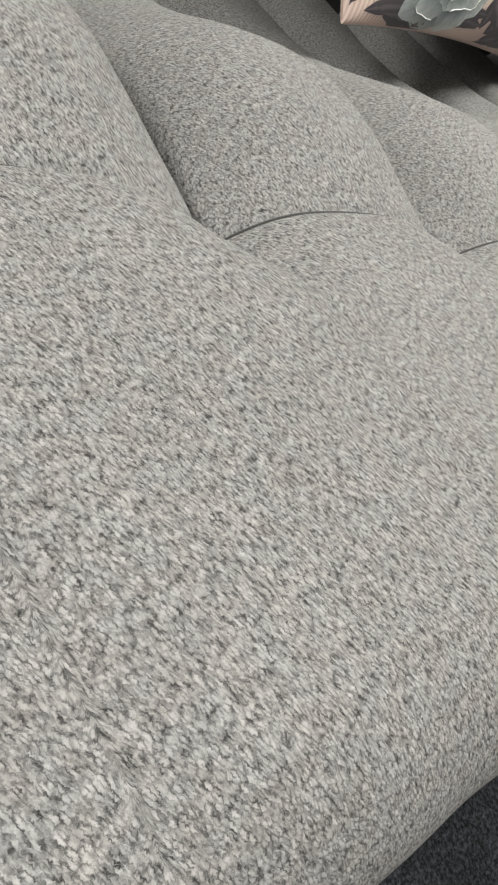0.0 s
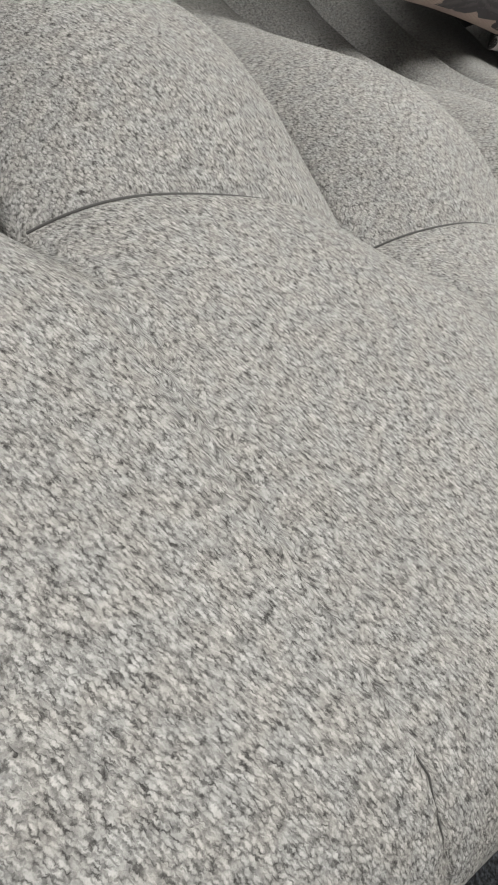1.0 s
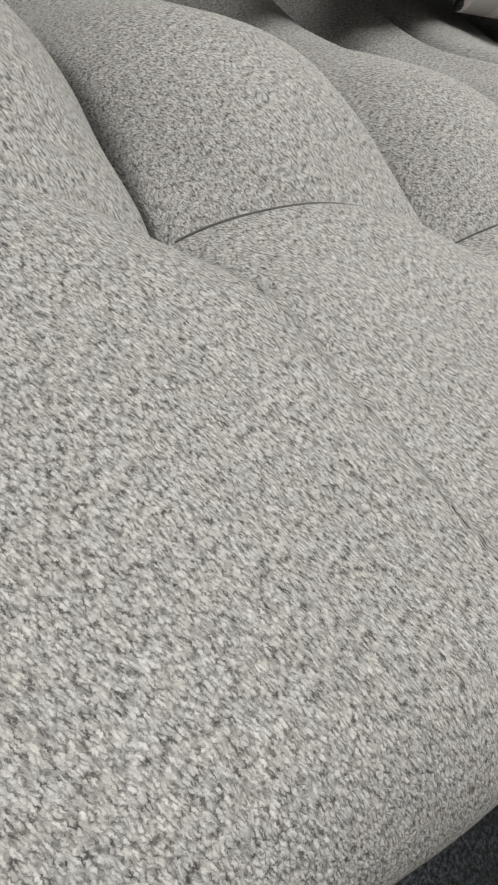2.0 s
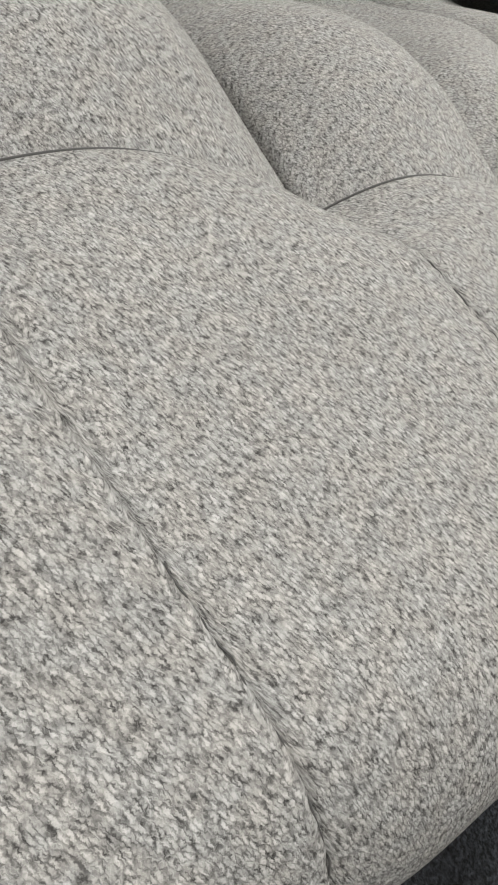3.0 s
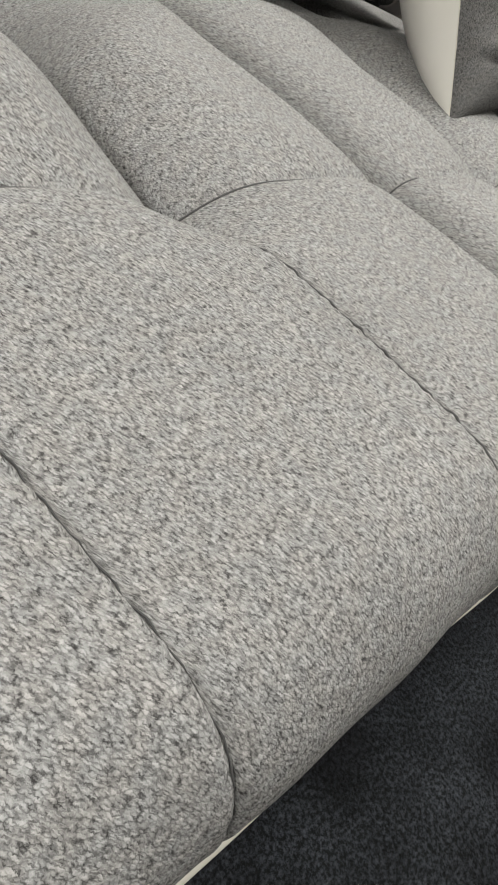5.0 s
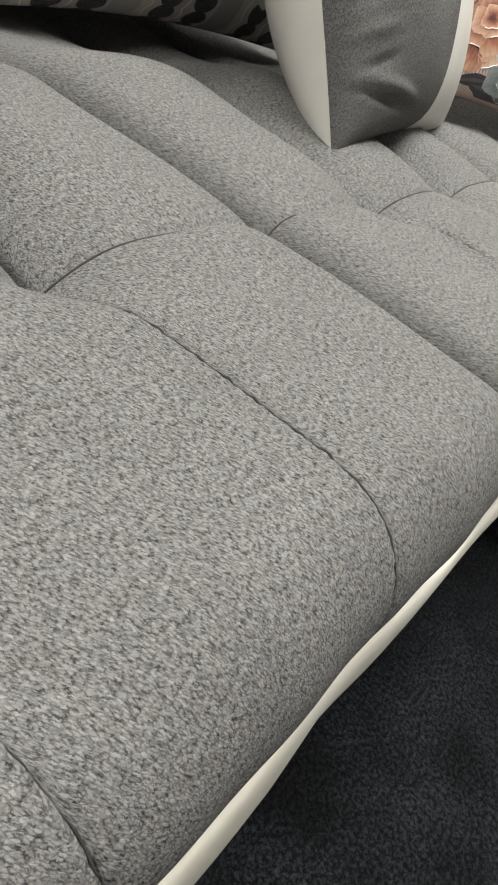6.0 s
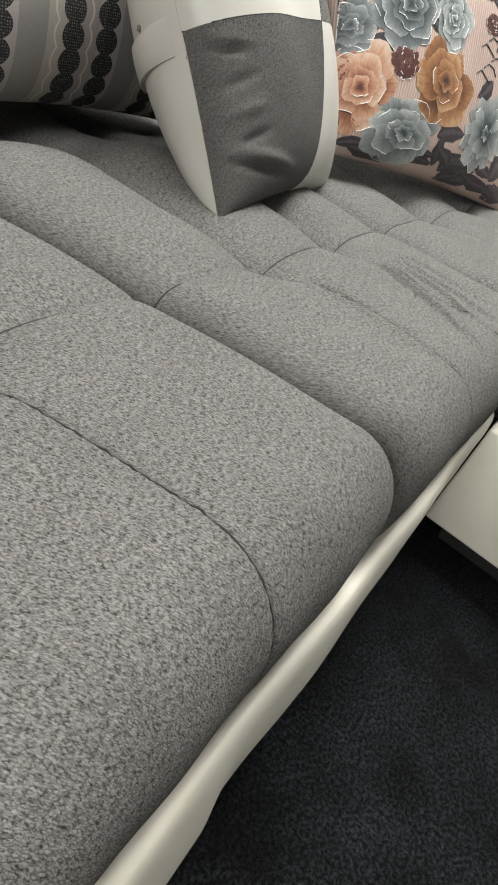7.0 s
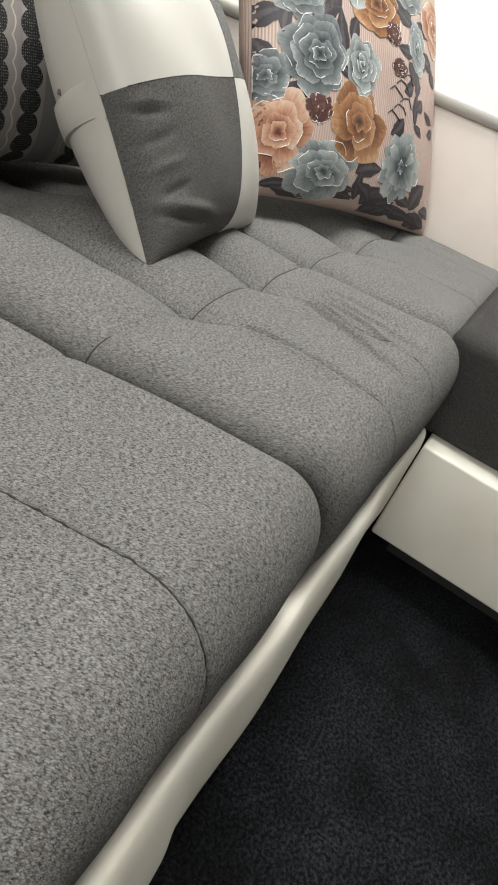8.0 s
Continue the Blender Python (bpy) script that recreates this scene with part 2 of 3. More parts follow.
def sink(k, dist, width, y):
    """How far the quilted surface lies below the strip's crown, beside seam k, dist metres from it."""
    gap = k in GAPS
    a = np.clip(1 - dist / (width / 2), 0, 1)
    valley = smooth_step(0.19, 0.275, y)
    puff = smooth_step(0.262, 0.335, y)
    if gap:
        out = 0.012 * a**5.0 + 0.045 * np.exp(-dist / 0.0042)
    else:
        deep = 1.0 if k < 7 else 0.75
        out = 0.0003 * a**4 + deep * (0.027 * valley + (0.022 if k < 7 else 0.010) * puff) * a**2.45
        out = out + ((0.0010 if k < 4 else 0.0018 if k == 4 else 0.0022) + 0.003 * valley) * np.exp(-dist / 0.0020)
        r = np.sqrt(dist**2 + (0.85 * (y - TUFT_Y)) ** 2)
        out = out + 0.005 * np.exp(-((r / 0.022) ** 1.25))
    return out


def puckers(k, dist, y):
    """Small gathers where the thread pulls the cloth together along a seam."""
    if k in GAPS:
        return 0.0
    step = y + 0.0006 * np.sin(410 * y + 3 * k)
    pull = np.sin(2 * np.pi * step / 0.0072 + 2 * k) + 0.6 * np.sin(2 * np.pi * step / 0.0113 + k)
    return 0.00042 * pull * np.exp(-((dist - 0.003) / 0.0042) ** 2) * (1 - smooth_step(0.2, 0.26, y))


def lift_at(k, x, y, left, right, w):
    """Height of strip k's surface over the seat's base line."""
    width = right - left
    down = sink(k, x - left, width, y) + sink(k + 1, right - x, width, y)
    plump = 1.0 if k < 6 else (1.0 - w) ** 2.5 if k == 6 else 0.4
    crown = (1 - (2 * w - 1) ** 2) * 0.0006 + 0.0135 * plump * smooth_step(0.262, 0.335, y)
    crown = crown - 0.0035 * np.exp(-np.abs(y - TUFT_Y) / 0.016) - 0.0018 * np.exp(-np.abs(y - TUFT_Y) / 0.0035)
    edge = 0.355 if k < 6 else 0.355 + 0.115 * w if k == 6 else 0.47
    crown = crown - (REAR_DROP if k < 6 else 0.085 - 0.035 * w if k == 6 else 0.05) * (1 - np.exp(-((np.clip(y - edge, 0, None) / (0.17 if k < 6 else 0.115)) ** 2)))
    if 7 <= k < 10:
        crown = crown + 0.010 * ((k - 7 + w) / 3) * (1 - smooth_step(0.0, 0.075, y))
    if k in (7, 10):
        crown = crown - 0.034 * np.exp(-(x - left) / 0.012)
    lumps = 0.0012 * np.sin(31 * x) * np.sin(23 * y + 0.7) + 0.0006 * np.sin(77 * x + 51 * y)
    lumps = lumps + puckers(k, x - left, y) + puckers(k + 1, right - x, y)
    fold = 0.0
    for (ax, ay), (bx, by), deep, wide in WRINKLES:
        dx, dy = bx - ax, by - ay
        ll = math.hypot(dx, dy)
        t = ((x - ax) * dx + (y - ay) * dy) / ll**2
        off = ((x - ax) * dy - (y - ay) * dx) / ll + 0.003 * np.sin(5 * t)
        ridge = np.exp(-((off / wide) ** 2)) - 0.5 * np.exp(-(((off - 1.8 * wide) / wide) ** 2))
        fold = fold + deep * ridge * smooth_step(-0.15, 0.25, t) * (1 - smooth_step(0.6, 1.15, t))
    return crown + lumps - down - fold


def seat_panel(k, parent):
    """One quilted strip between seam k and the next."""
    n = 150 if k in (8, 9) else 60
    w = 0.5 - 0.5 * np.cos(np.pi * np.linspace(0, 1, n))
    w = 0.75 * w + 0.25 * np.linspace(0, 1, n)
    y, z = PROFILE[:, 0][:, None], PROFILE[:, 1][:, None]
    left = np.array([seam_x(k, v) for v in PROFILE[:, 0]])[:, None]
    right = np.array([seam_x(k + 1, v) for v in PROFILE[:, 0]])[:, None]
    x = left + (right - left) * w[None, :]
    push = lift_at(k, x, y, left, right, w[None, :])
    ny, nz = NORMALS[:, 0][:, None], NORMALS[:, 1][:, None]
    at = np.stack([x, y + ny * push, z + nz * push], -1)
    along = np.zeros(x.shape)
    along[1:] = np.cumsum(np.linalg.norm(np.diff(at, axis=0), axis=2), axis=0)
    across = np.zeros(x.shape)
    across[:, 1:] = np.cumsum(np.linalg.norm(np.diff(at, axis=1), axis=2), axis=1)
    across += left - 0.5 * (across[:, -1:] - (right - left))
    uvs = np.stack([across, along], -1).reshape(-1, 2)
    verts = at.reshape(-1, 3)
    return mesh_object("seat_panel", verts, grid_faces(len(PROFILE), n), SEAT, parent, uvs=uvs)


def seam_cord(k, parent):
    pts = []
    reach = {3: 0.055, 4: 0.10}.get(k, 1.0)
    for (y, z), (ny, nz) in zip(PROFILE[4::2], NORMALS[4::2]):
        if y > reach:
            break
        left, right = seam_x(k, y), seam_x(k + 1, y)
        loose = 0.00045 * math.sin(310 * y + 190 * z + 2.1 * k) + 0.0003 * math.sin(733 * y + 517 * z + k)
        d = float(lift_at(k, left, y, left, right, 0.0)) + (0.0003 if k > 4 else 0.0001 if k == 4 else -0.0002) + loose
        left += 0.0006 * math.sin(420 * y + 300 * z + k)
        pts.append((left, y + ny * d, z + nz * d))
    v, f = tube(pts, 0.00032 if k < 5 else 0.0004 if k == 5 else 0.0008)
    return mesh_object("seam", v, f, THREAD, parent, "dark sewn seam")


def cross_seam(k, row, parent):
    """The sewn line across one strip, from tuft to tuft."""
    left, right = seam_x(k, row), seam_x(k + 1, row)
    pts = []
    last = 15 if k == 7 else 30 if k < 3 else 40 if k < 7 else 57
    for i in range(2, last):
        w = i / 60
        x = left + (right - left) * w
        pts.append((x, row, TOP + lift_at(k, x, row, left, right, w) + 0.0004 - (0.0013 if k < 7 else 0.0004) * (i / last) ** 2))
    v, f = tube(pts, 0.0008)
    return mesh_object("cross_seam", v, f, THREAD, parent, "dark sewn cross seam")


def sofa():
    base = tagged(new("sectional_sofa"), "grey tufted fabric sectional sofa with cream leather base and arm", "sofa")
    for first, last in ((0, 7), (7, 10), (10, 13)):
        x0, x1 = SEAMS[first], SEAMS[last]
        body = part("seat_cushion", soft_box(x0 + 0.02, x1 - 0.02, 0.04, 0.85, 0.275, 0.300, 0.006), BLACK, base, "grey woven fabric seat cushion quilted in strips")
        for k in range(first, last):
            seat_panel(k, body)
        for k in range(max(first + 1, 3), last):
            seam_cord(k, body)
        for k in range(first, last):
            cross_seam(k, TUFT_Y, body)
    return base


SOFA = sofa()


def base_band(parent):
    """Cream leather band under the seat's front, with a slack, slightly rippled face."""
    xs = np.linspace(-0.56, 1.215, 240)
    zs = [(0.285, 0.012), (0.292, 0.004), (0.292, -0.002), (0.288, -0.005), (0.28, -0.008), (0.26, -0.011), (0.22, -0.015), (0.17, -0.019), (0.13, -0.019), (0.113, -0.015), (0.108, -0.004), (0.108, 0.03)]
    verts = []
    for z, y in zs:
        for x in xs:
            slack = 0.0016 * math.sin(11.5 * x + 0.9) + 0.0014 * math.sin(27 * x + 2.0 + 8 * z)
            near = 0.006 * float(1 - smooth_step(0.575, 0.61, x)) * float(1 - smooth_step(0.15, 0.29, z))
            far = 0.008 * float(smooth_step(0.7, 1.1, x)) * float(1 - smooth_step(0.18, 0.28, z))
            k = 1.0 if y < -0.001 else 0.0
            verts.append((x, y + k * (0.0005 + slack - near + far), z + (0.002 * math.sin(9 * x) if z < 0.12 else 0.0)))
    mesh_object("base_band", verts, grid_faces(len(zs), len(xs), True), CREAM, parent, "cream faux leather base band")
    part("base_frame", soft_box(-0.56, 1.70, 0.03, 1.0, 0.06, 0.27, 0.004), BLACK, parent, "black frame box under the seat")


def arm(parent):
    part("armrest", soft_box(1.737, 1.96, -0.05, 1.04, 0.05, 0.656, 0.012, 4), PALE, parent, "pale faux leather armrest panel")
    part("arm_cap", soft_box(1.729, 1.97, -0.06, 1.045, 0.654, 0.682, 0.011, 4), IVORY, parent, "ivory leather rolled cap of the armrest")


def back(parent):
    part("backrest", soft_box(-0.56, 1.73, 0.86, 1.04, 0.05, 0.80, 0.04, 4), DARKER, parent, "dark grey fabric backrest behind the pillows, shade in its colour")


def chaise(parent):
    """The seat that runs forward along the arm: leather base and its dark cushion."""
    bm = soft_box(1.205, 1.93, -1.20, -0.012, 0.085, 0.272, 0.005, 3)
    part("chaise_base", bm, CREAM, parent, "cream faux leather base of the chaise")
    # Black block fills the shadowed gap below the base with solid colour.
    part("under_chaise_shade", soft_box(1.30, 1.90, -1.12, -0.05, 0.0, 0.09, 0.004), BLACK, parent, "black block standing for the shade under the chaise")
    bm = soft_box(1.240, 1.73, -1.22, 0.036, 0.272, 0.443, 0.024, 6)
    bmesh.ops.subdivide_edges(bm, edges=[e for e in bm.edges if e.calc_length() > 0.1], cuts=10, use_grid_fill=True)
    for v in bm.verts:
        c = v.co
        c.x += 0.004 * math.sin(14 * c.y + 20 * c.z)
        c.z += 0.004 * math.sin(9 * c.x + 7 * c.y) if c.z > 0.3 else 0
    ob = part("chaise_cushion", bm, DARKER, parent, "dark grey fabric cushion of the chaise, shade in its colour")
    layer = ob.data.uv_layers.new(name="UVMap")
    for poly in ob.data.polygons:
        for li in poly.loop_indices:
            co = ob.data.vertices[ob.data.loops[li].vertex_index].co
            layer.data[li].uv = (co.y, co.x + co.z) if abs(poly.normal.y) < 0.7 else (co.x, co.z)


base_band(SOFA)
arm(SOFA)
back(SOFA)
chaise(SOFA)


# ---- the pillows ----
class Pillow:
    """A stuffed square pillow: where each spot (a, b) of its front or back lies, a and b from -1 to 1."""

    def __init__(self, place, width, height, thick, plump=0.42, pinch=0.07, back=1.0):
        self.back = back
        self.m, self.w, self.h, self.t, self.plump, self.pinch = place, width / 2, height / 2, thick / 2, plump, pinch

    def local(self, a, b, side=1.0, lift=0.0):
        u = self.w * a * (1 - self.pinch * (1 - b * b) * abs(a))
        v = self.h * b * (1 - self.pinch * (1 - a * a) * abs(b))
        d = self.t * max(0.0, (1 - a * a) * (1 - b * b)) ** self.plump
        d *= self.back if side < 0 else 1.0
        d += 0.004 * math.sin(7 * a + 3 * b) * (1 - a * a) * (1 - b * b)
        return Vector((u, -side * (d + lift), v))

    def at(self, a, b, side=1.0, lift=0.0):
        return self.m @ self.local(a, b, side, lift)


def shell(name, pil, side, mat, parent, a0=-1.0, a1=1.0, b0=-1.0, b1=1.0, n=64, label="", ripple=None):
    def spread(lo, hi):
        lo, hi = math.asin(lo), math.asin(hi)
        return [math.sin(lo + (hi - lo) * i / (n - 1)) for i in range(n)]
    verts = []
    for b in spread(b0, b1):
        for a in spread(a0, a1):
            lift = ripple(a, b) if ripple else 0.0
            verts.append(pil.at(a, b, side, lift))
    at = np.array([tuple(v) for v in verts]).reshape(n, n, 3)
    su, sv = np.zeros((n, n)), np.zeros((n, n))
    su[:, 1:] = np.cumsum(np.linalg.norm(np.diff(at, axis=1), axis=2), axis=1)
    sv[1:] = np.cumsum(np.linalg.norm(np.diff(at, axis=0), axis=2), axis=0)
    mid = n // 2
    uvs = np.stack([su - su[:, mid:mid + 1] + 0.5 * (a0 + a1) * pil.w, sv - sv[mid:mid + 1] + 0.5 * (b0 + b1) * pil.h], -1).reshape(-1, 2)
    return mesh_object(name, verts, grid_faces(n, n, side < 0), mat, parent, label, uvs)


def pillow_place(x, y, z, turn, lean, spin, height):
    """Pose of a pillow whose lower edge's middle rests at x, y, z: turned about z, leaning back, spun in its own plane."""
    return pose(x, y, z, 0, 0, turn) @ pose(0, 0, 0, -lean, 0, 0) @ pose(0, 0, 0, 0, spin, 0) @ pose(0, 0, height / 2)


def crease(a, b, spots):
    return sum(h * math.exp(-(((a - x) * math.cos(t) + (b - y) * math.sin(t)) / l) ** 2 - ((-(a - x) * math.sin(t) + (b - y) * math.cos(t)) / w) ** 2) for x, y, t, l, w, h in spots)


def patch_pillow():
    thing = tagged(new("throw_pillow"), "patchwork pillow of ivory leather and grey fabric squares", "pillow", "pillows on the sofa")
    pil = Pillow(pillow_place(1.087, 0.366, 0.424, 9, 36, 1.5, 0.36), 0.326, 0.36, 0.175, back=1.27)
    mid = 0.06
    spots = [(-0.66, -0.80, -0.3, 0.24, 0.022, -0.010), (-0.66, -0.74, -0.3, 0.26, 0.035, 0.006), (-0.9, -0.14, -0.25, 0.09, 0.018, -0.011), (-0.9, -0.09, -0.25, 0.1, 0.03, 0.005), (-0.85, -0.45, 0.1, 0.12, 0.03, 0.004), (-0.87, -0.3, 0.2, 0.1, 0.02, -0.005), (-0.8, -0.6, 0.15, 0.1, 0.025, -0.005)]
    rip = lambda a, b: crease(a, b, spots) * min(1.0, 6 * (mid - a), -6 * b, 6 * (1 + b))
    shell("front_patch", pil, 1, PATCH, thing, -1, mid, -1, 0, label="grey fabric square", ripple=rip)
    shell("front_patch", pil, 1, IVORY, thing, mid, 1, -1, 0, label="ivory leather square")
    shell("front_patch", pil, 1, IVORY, thing, -1, mid, 0, 1, label="ivory leather square")
    shell("front_patch", pil, 1, SEAT, thing, mid, 1, 0, 1, label="light grey fabric square")
    shell("back_cover", pil, -1, IVORY, thing, label="ivory leather back cover")
    verts = []
    bs = [-0.10, -0.09, -0.03, 0.03, 0.09, 0.10]
    for b, up in zip(bs, (0.0, 0.006, 0.007, 0.007, 0.006, 0.0)):
        for i in range(24):
            a = -0.999 + 0.5 * (i / 23) ** 2
            verts.append(pil.at(a, b - 0.1 * (a + 1), -1, up))
    mesh_object("strap", verts, grid_faces(len(bs), 24, True), IVORY, thing, "ivory leather strap over the zip")
    v, f = tube([pil.at(-0.999 + 0.5 * (i / 23) ** 2, -0.095 - 0.05 * (i / 23) ** 2, -1, 0.006) for i in range(24)], 0.0007)
    mesh_object("strap_stitch", v, f, PALE_THREAD, thing, "fine stitched line")
    tip = pil.at(-0.9, 0.115, -1, 0.001)
    part("zip_tab", soft_box(tip.x - 0.002, tip.x + 0.002, tip.y - 0.002, tip.y + 0.002, tip.z - 0.003, tip.z + 0.003, 0.0006, 2), METAL, thing, "small dark zip tab")
    for pts in ([(-1 + 2 * i / 40, 0) for i in range(41)], [(mid, -1 + 2 * i / 40) for i in range(41)]):
        v, f = tube([pil.at(a, b, 1, -0.0004) for a, b in pts], 0.0007)
        mesh_object("seam", v, f, THREAD, thing, "sewn seam")
    v, f = tube([pil.at(-1, -1 + 2 * i / 60, 1, -0.0002) for i in range(61)], 0.0006)
    mesh_object("seam", v, f, PALE_THREAD, thing, "fine sewn edge seam")
    return pil


def striped_material():
    m, nt, bsdf = material("lace_stripes")
    uv = node(nt, "ShaderNodeUVMap").outputs["UV"]
    sep = node(nt, "ShaderNodeSeparateXYZ", {"Vector": uv})
    u, v = sep.outputs[0], sep.outputs[1]
    cell = math_node(nt, "MULTIPLY_ADD", u, 1 / 0.142, 40.50)
    f = math_node(nt, "FRACT", cell)
    wave = math_node(nt, "ABSOLUTE", math_node(nt, "SINE", math_node(nt, "MULTIPLY", v, math.pi / 0.027)))
    bead = math_node(nt, "POWER", wave, 0.6)
    away = math_node(nt, "ABSOLUTE", math_node(nt, "SUBTRACT", f, 0.25))
    away2 = math_node(nt, "ABSOLUTE", math_node(nt, "SUBTRACT", f, 0.60))
    band = math_node(nt, "LESS_THAN", away, math_node(nt, "MULTIPLY_ADD", bead, 0.06, 0.05))
    band2 = math_node(nt, "LESS_THAN", away2, math_node(nt, "MULTIPLY_ADD", bead, 0.075, 0.04))
    lace = math_node(nt, "MAXIMUM", band, band2)
    line = math_node(nt, "LESS_THAN", math_node(nt, "ABSOLUTE", math_node(nt, "SUBTRACT", away, math_node(nt, "MULTIPLY_ADD", wave, 0.035, 0.15))), 0.008)
    dots = node(nt, "ShaderNodeTexVoronoi", {"Vector": uv, "Scale": 330.0, "Randomness": 0.25}).outputs["Distance"]
    dots = ramp(nt, dots, [(0.16, grey(0.22)), (0.3, grey(0.012))])
    stripe = ramp(nt, f, [(0.0, (0.36, 0.33, 0.29)), (0.25, (0.30, 0.27, 0.26)), (0.5, (0.36, 0.32, 0.32)), (0.75, (0.24, 0.23, 0.22))], "CONSTANT")
    thread = node(nt, "ShaderNodeTexNoise", {"Vector": uv, "Scale": 700.0, "Detail": 2.0}).outputs["Fac"]
    stripe = mix(nt, 1.0, stripe, math_node(nt, "MULTIPLY_ADD", thread, 0.5, 0.75), "MULTIPLY")
    col = mix(nt, line, stripe, (0.55, 0.50, 0.44))
    nt.links.new(mix(nt, lace, col, dots), bsdf.inputs["Base Color"])
    bsdf.inputs["Roughness"].default_value = 0.75
    bump = node(nt, "ShaderNodeBump", {"Height": math_node(nt, "MULTIPLY_ADD", lace, 1.0, thread), "Strength": 0.6, "Distance": 0.0012})
    nt.links.new(bump.outputs["Normal"], bsdf.inputs["Normal"])
    return m


def striped_pillow():
    thing = tagged(new("throw_pillow"), "cream and grey pillow with black lace stripes", "pillow", "pillows on the sofa")
    pil = Pillow(pillow_place(0.967, 0.648, 0.410, -3, 20, 0, 0.45), 0.50, 0.45, 0.20)
    mat = striped_material()
    shell("front_cover", pil, 1, mat, thing, label="lace striped front cover")
    shell("back_cover", pil, -1, BLACK, thing, label="black back cover")
    return pil


def print_material(name, stops):
    """Printed cloth: colour runs from a petal's root to its rim, each petal a little different."""
    m, nt, bsdf = material(name)
    uv = node(nt, "ShaderNodeUVMap").outputs["UV"]
    v = node(nt, "ShaderNodeSeparateXYZ", {"Vector": uv}).outputs[1]
    at = node(nt, "ShaderNodeTexCoord").outputs["Object"]
    cloud = node(nt, "ShaderNodeTexNoise", {"Vector": at, "Scale": 90.0, "Detail": 3.0}).outputs["Fac"]
    vein = node(nt, "ShaderNodeTexNoise", {"Vector": node(nt, "ShaderNodeMapping", {"Vector": uv, "Scale": (22.0, 1.5, 1.0)}).outputs[0], "Scale": 1.0, "Detail": 2.0}).outputs["Fac"]
    isle = node(nt, "ShaderNodeNewGeometry").outputs["Random Per Island"]
    f = math_node(nt, "ADD", v, math_node(nt, "MULTIPLY_ADD", cloud, 0.5, -0.25))
    f = math_node(nt, "ADD", f, math_node(nt, "MULTIPLY_ADD", isle, 0.5, -0.42))
    f = math_node(nt, "ADD", f, math_node(nt, "MULTIPLY_ADD", vein, 0.5, -0.25))
    nt.links.new(mix(nt, 1.0, ramp(nt, f, stops), 0.62, "MULTIPLY"), bsdf.inputs["Base Color"])
    bsdf.inputs["Roughness"].default_value = 0.5
    return m


def petal(pil, ca, cb, ra, rb, turn, wide, r0, r1, lift, tip, verts, faces, uvs):
    """One petal printed on a pillow: a fan patch from radius r0 to r1 with a rounded, wavy rim."""
    n, m = 7, 6
    start = len(verts)
    for i in range(m):
        v = i / (m - 1)
        for j in range(n):
            q = 2 * j / (n - 1) - 1
            rim = r1 * (1 - tip * q * q) + 0.04 * math.sin(5 * q + 7 * turn)
            r = r0 + (rim - r0) * v
            ang = turn + wide * q * (0.55 + 0.45 * math.sin(math.pi * min(1, 0.25 + 0.6 * v)))
            a, b = ca + ra * r * math.cos(ang), cb + rb * r * math.sin(ang)
            verts.append(pil.at(max(-0.995, min(0.995, a)), max(-0.995, min(0.995, b)), 1, lift))
            uvs.append((0.5 + 0.5 * q, v))
    for i in range(m - 1):
        for j in range(n - 1):
            k = start + i * n + j
            faces.append((k, k + 1, k + n + 1, k + n))


def printed_flower(pil, thing, mat, ca, cb, ra, rb, layers, seed, label, tip=0.16):
    rnd = random.Random(seed)
    verts, faces, uvs = [], [], []
    for layer, (count, r0, r1) in enumerate(layers):
        off = rnd.uniform(0, 6.28)
        for i in range(count):
            turn = off + 2 * math.pi * (i + rnd.uniform(-0.18, 0.18)) / count
            wide = math.pi / count * rnd.uniform(1.2, 1.6)
            petal(pil, ca, cb, ra, rb, turn, wide, r0, r1 * rnd.uniform(0.86, 1.1), 0.0008 + 0.00035 * layer + 0.00006 * i, tip, verts, faces, uvs)
    ob = mesh_object("printed_flower", verts, faces, mat, thing, label, uvs)
    v, f = [], []
    for first in range(0, len(verts), 42):
        if rnd.random() < 0.4:
            rim = verts[first + 35:first + 42]
            cut = rnd.randrange(0, 3)
            tv, tf = tube(rim[cut:cut + rnd.randrange(4, 6)], 0.0005, 4)
            f += [tuple(i + len(v) for i in q) for q in tf]
            v += tv
    tagged(mesh_object("foil_outline", v, f, FOIL, ob), "shiny silver foil petal outlines", kind="stuff")
    return ob


def printed_leaf(pil, thing, mat, ca, cb, ra, rb, turn, seed):
    rnd = random.Random(seed)
    n, m = 7, 12
    verts, faces, uvs = [], [], []
    c, s = math.cos(turn), math.sin(turn)
    for i in range(m):
        t = i / (m - 1)
        half = 0.72 * math.sin(math.pi * t ** 0.85) + 0.05 * math.sin(21 * t + seed) * math.sin(math.pi * t)
        for j in range(n):
            q = 2 * j / (n - 1) - 1
            x, y = 2.4 * (t - 0.5), half * q + 0.25 * math.sin(math.pi * t) * rnd.uniform(0.98, 1.02)
            a, b = ca + ra * (x * c - y * s), cb + rb * (x * s + y * c)
            verts.append(pil.at(max(-0.997, min(0.997, a)), max(-0.997, min(0.997, b)), 1, 0.0006))
            uvs.append((0.5 + 0.5 * t, abs(q)))
    for i in range(m - 1):
        for j in range(n - 1):
            k = i * n + j
            faces.append((k, k + n, k + n + 1, k + 1))
    return mesh_object("printed_leaf", verts, faces, mat, thing, "", uvs)


def printed_stem(pil, thing, mat, spots, radius=0.0009):
    v, f = tube([pil.at(a, b, 1, 0.0006) for a, b in spots], radius)
    return mesh_object("printed_stem", v, f, mat, thing, "thin printed stem")


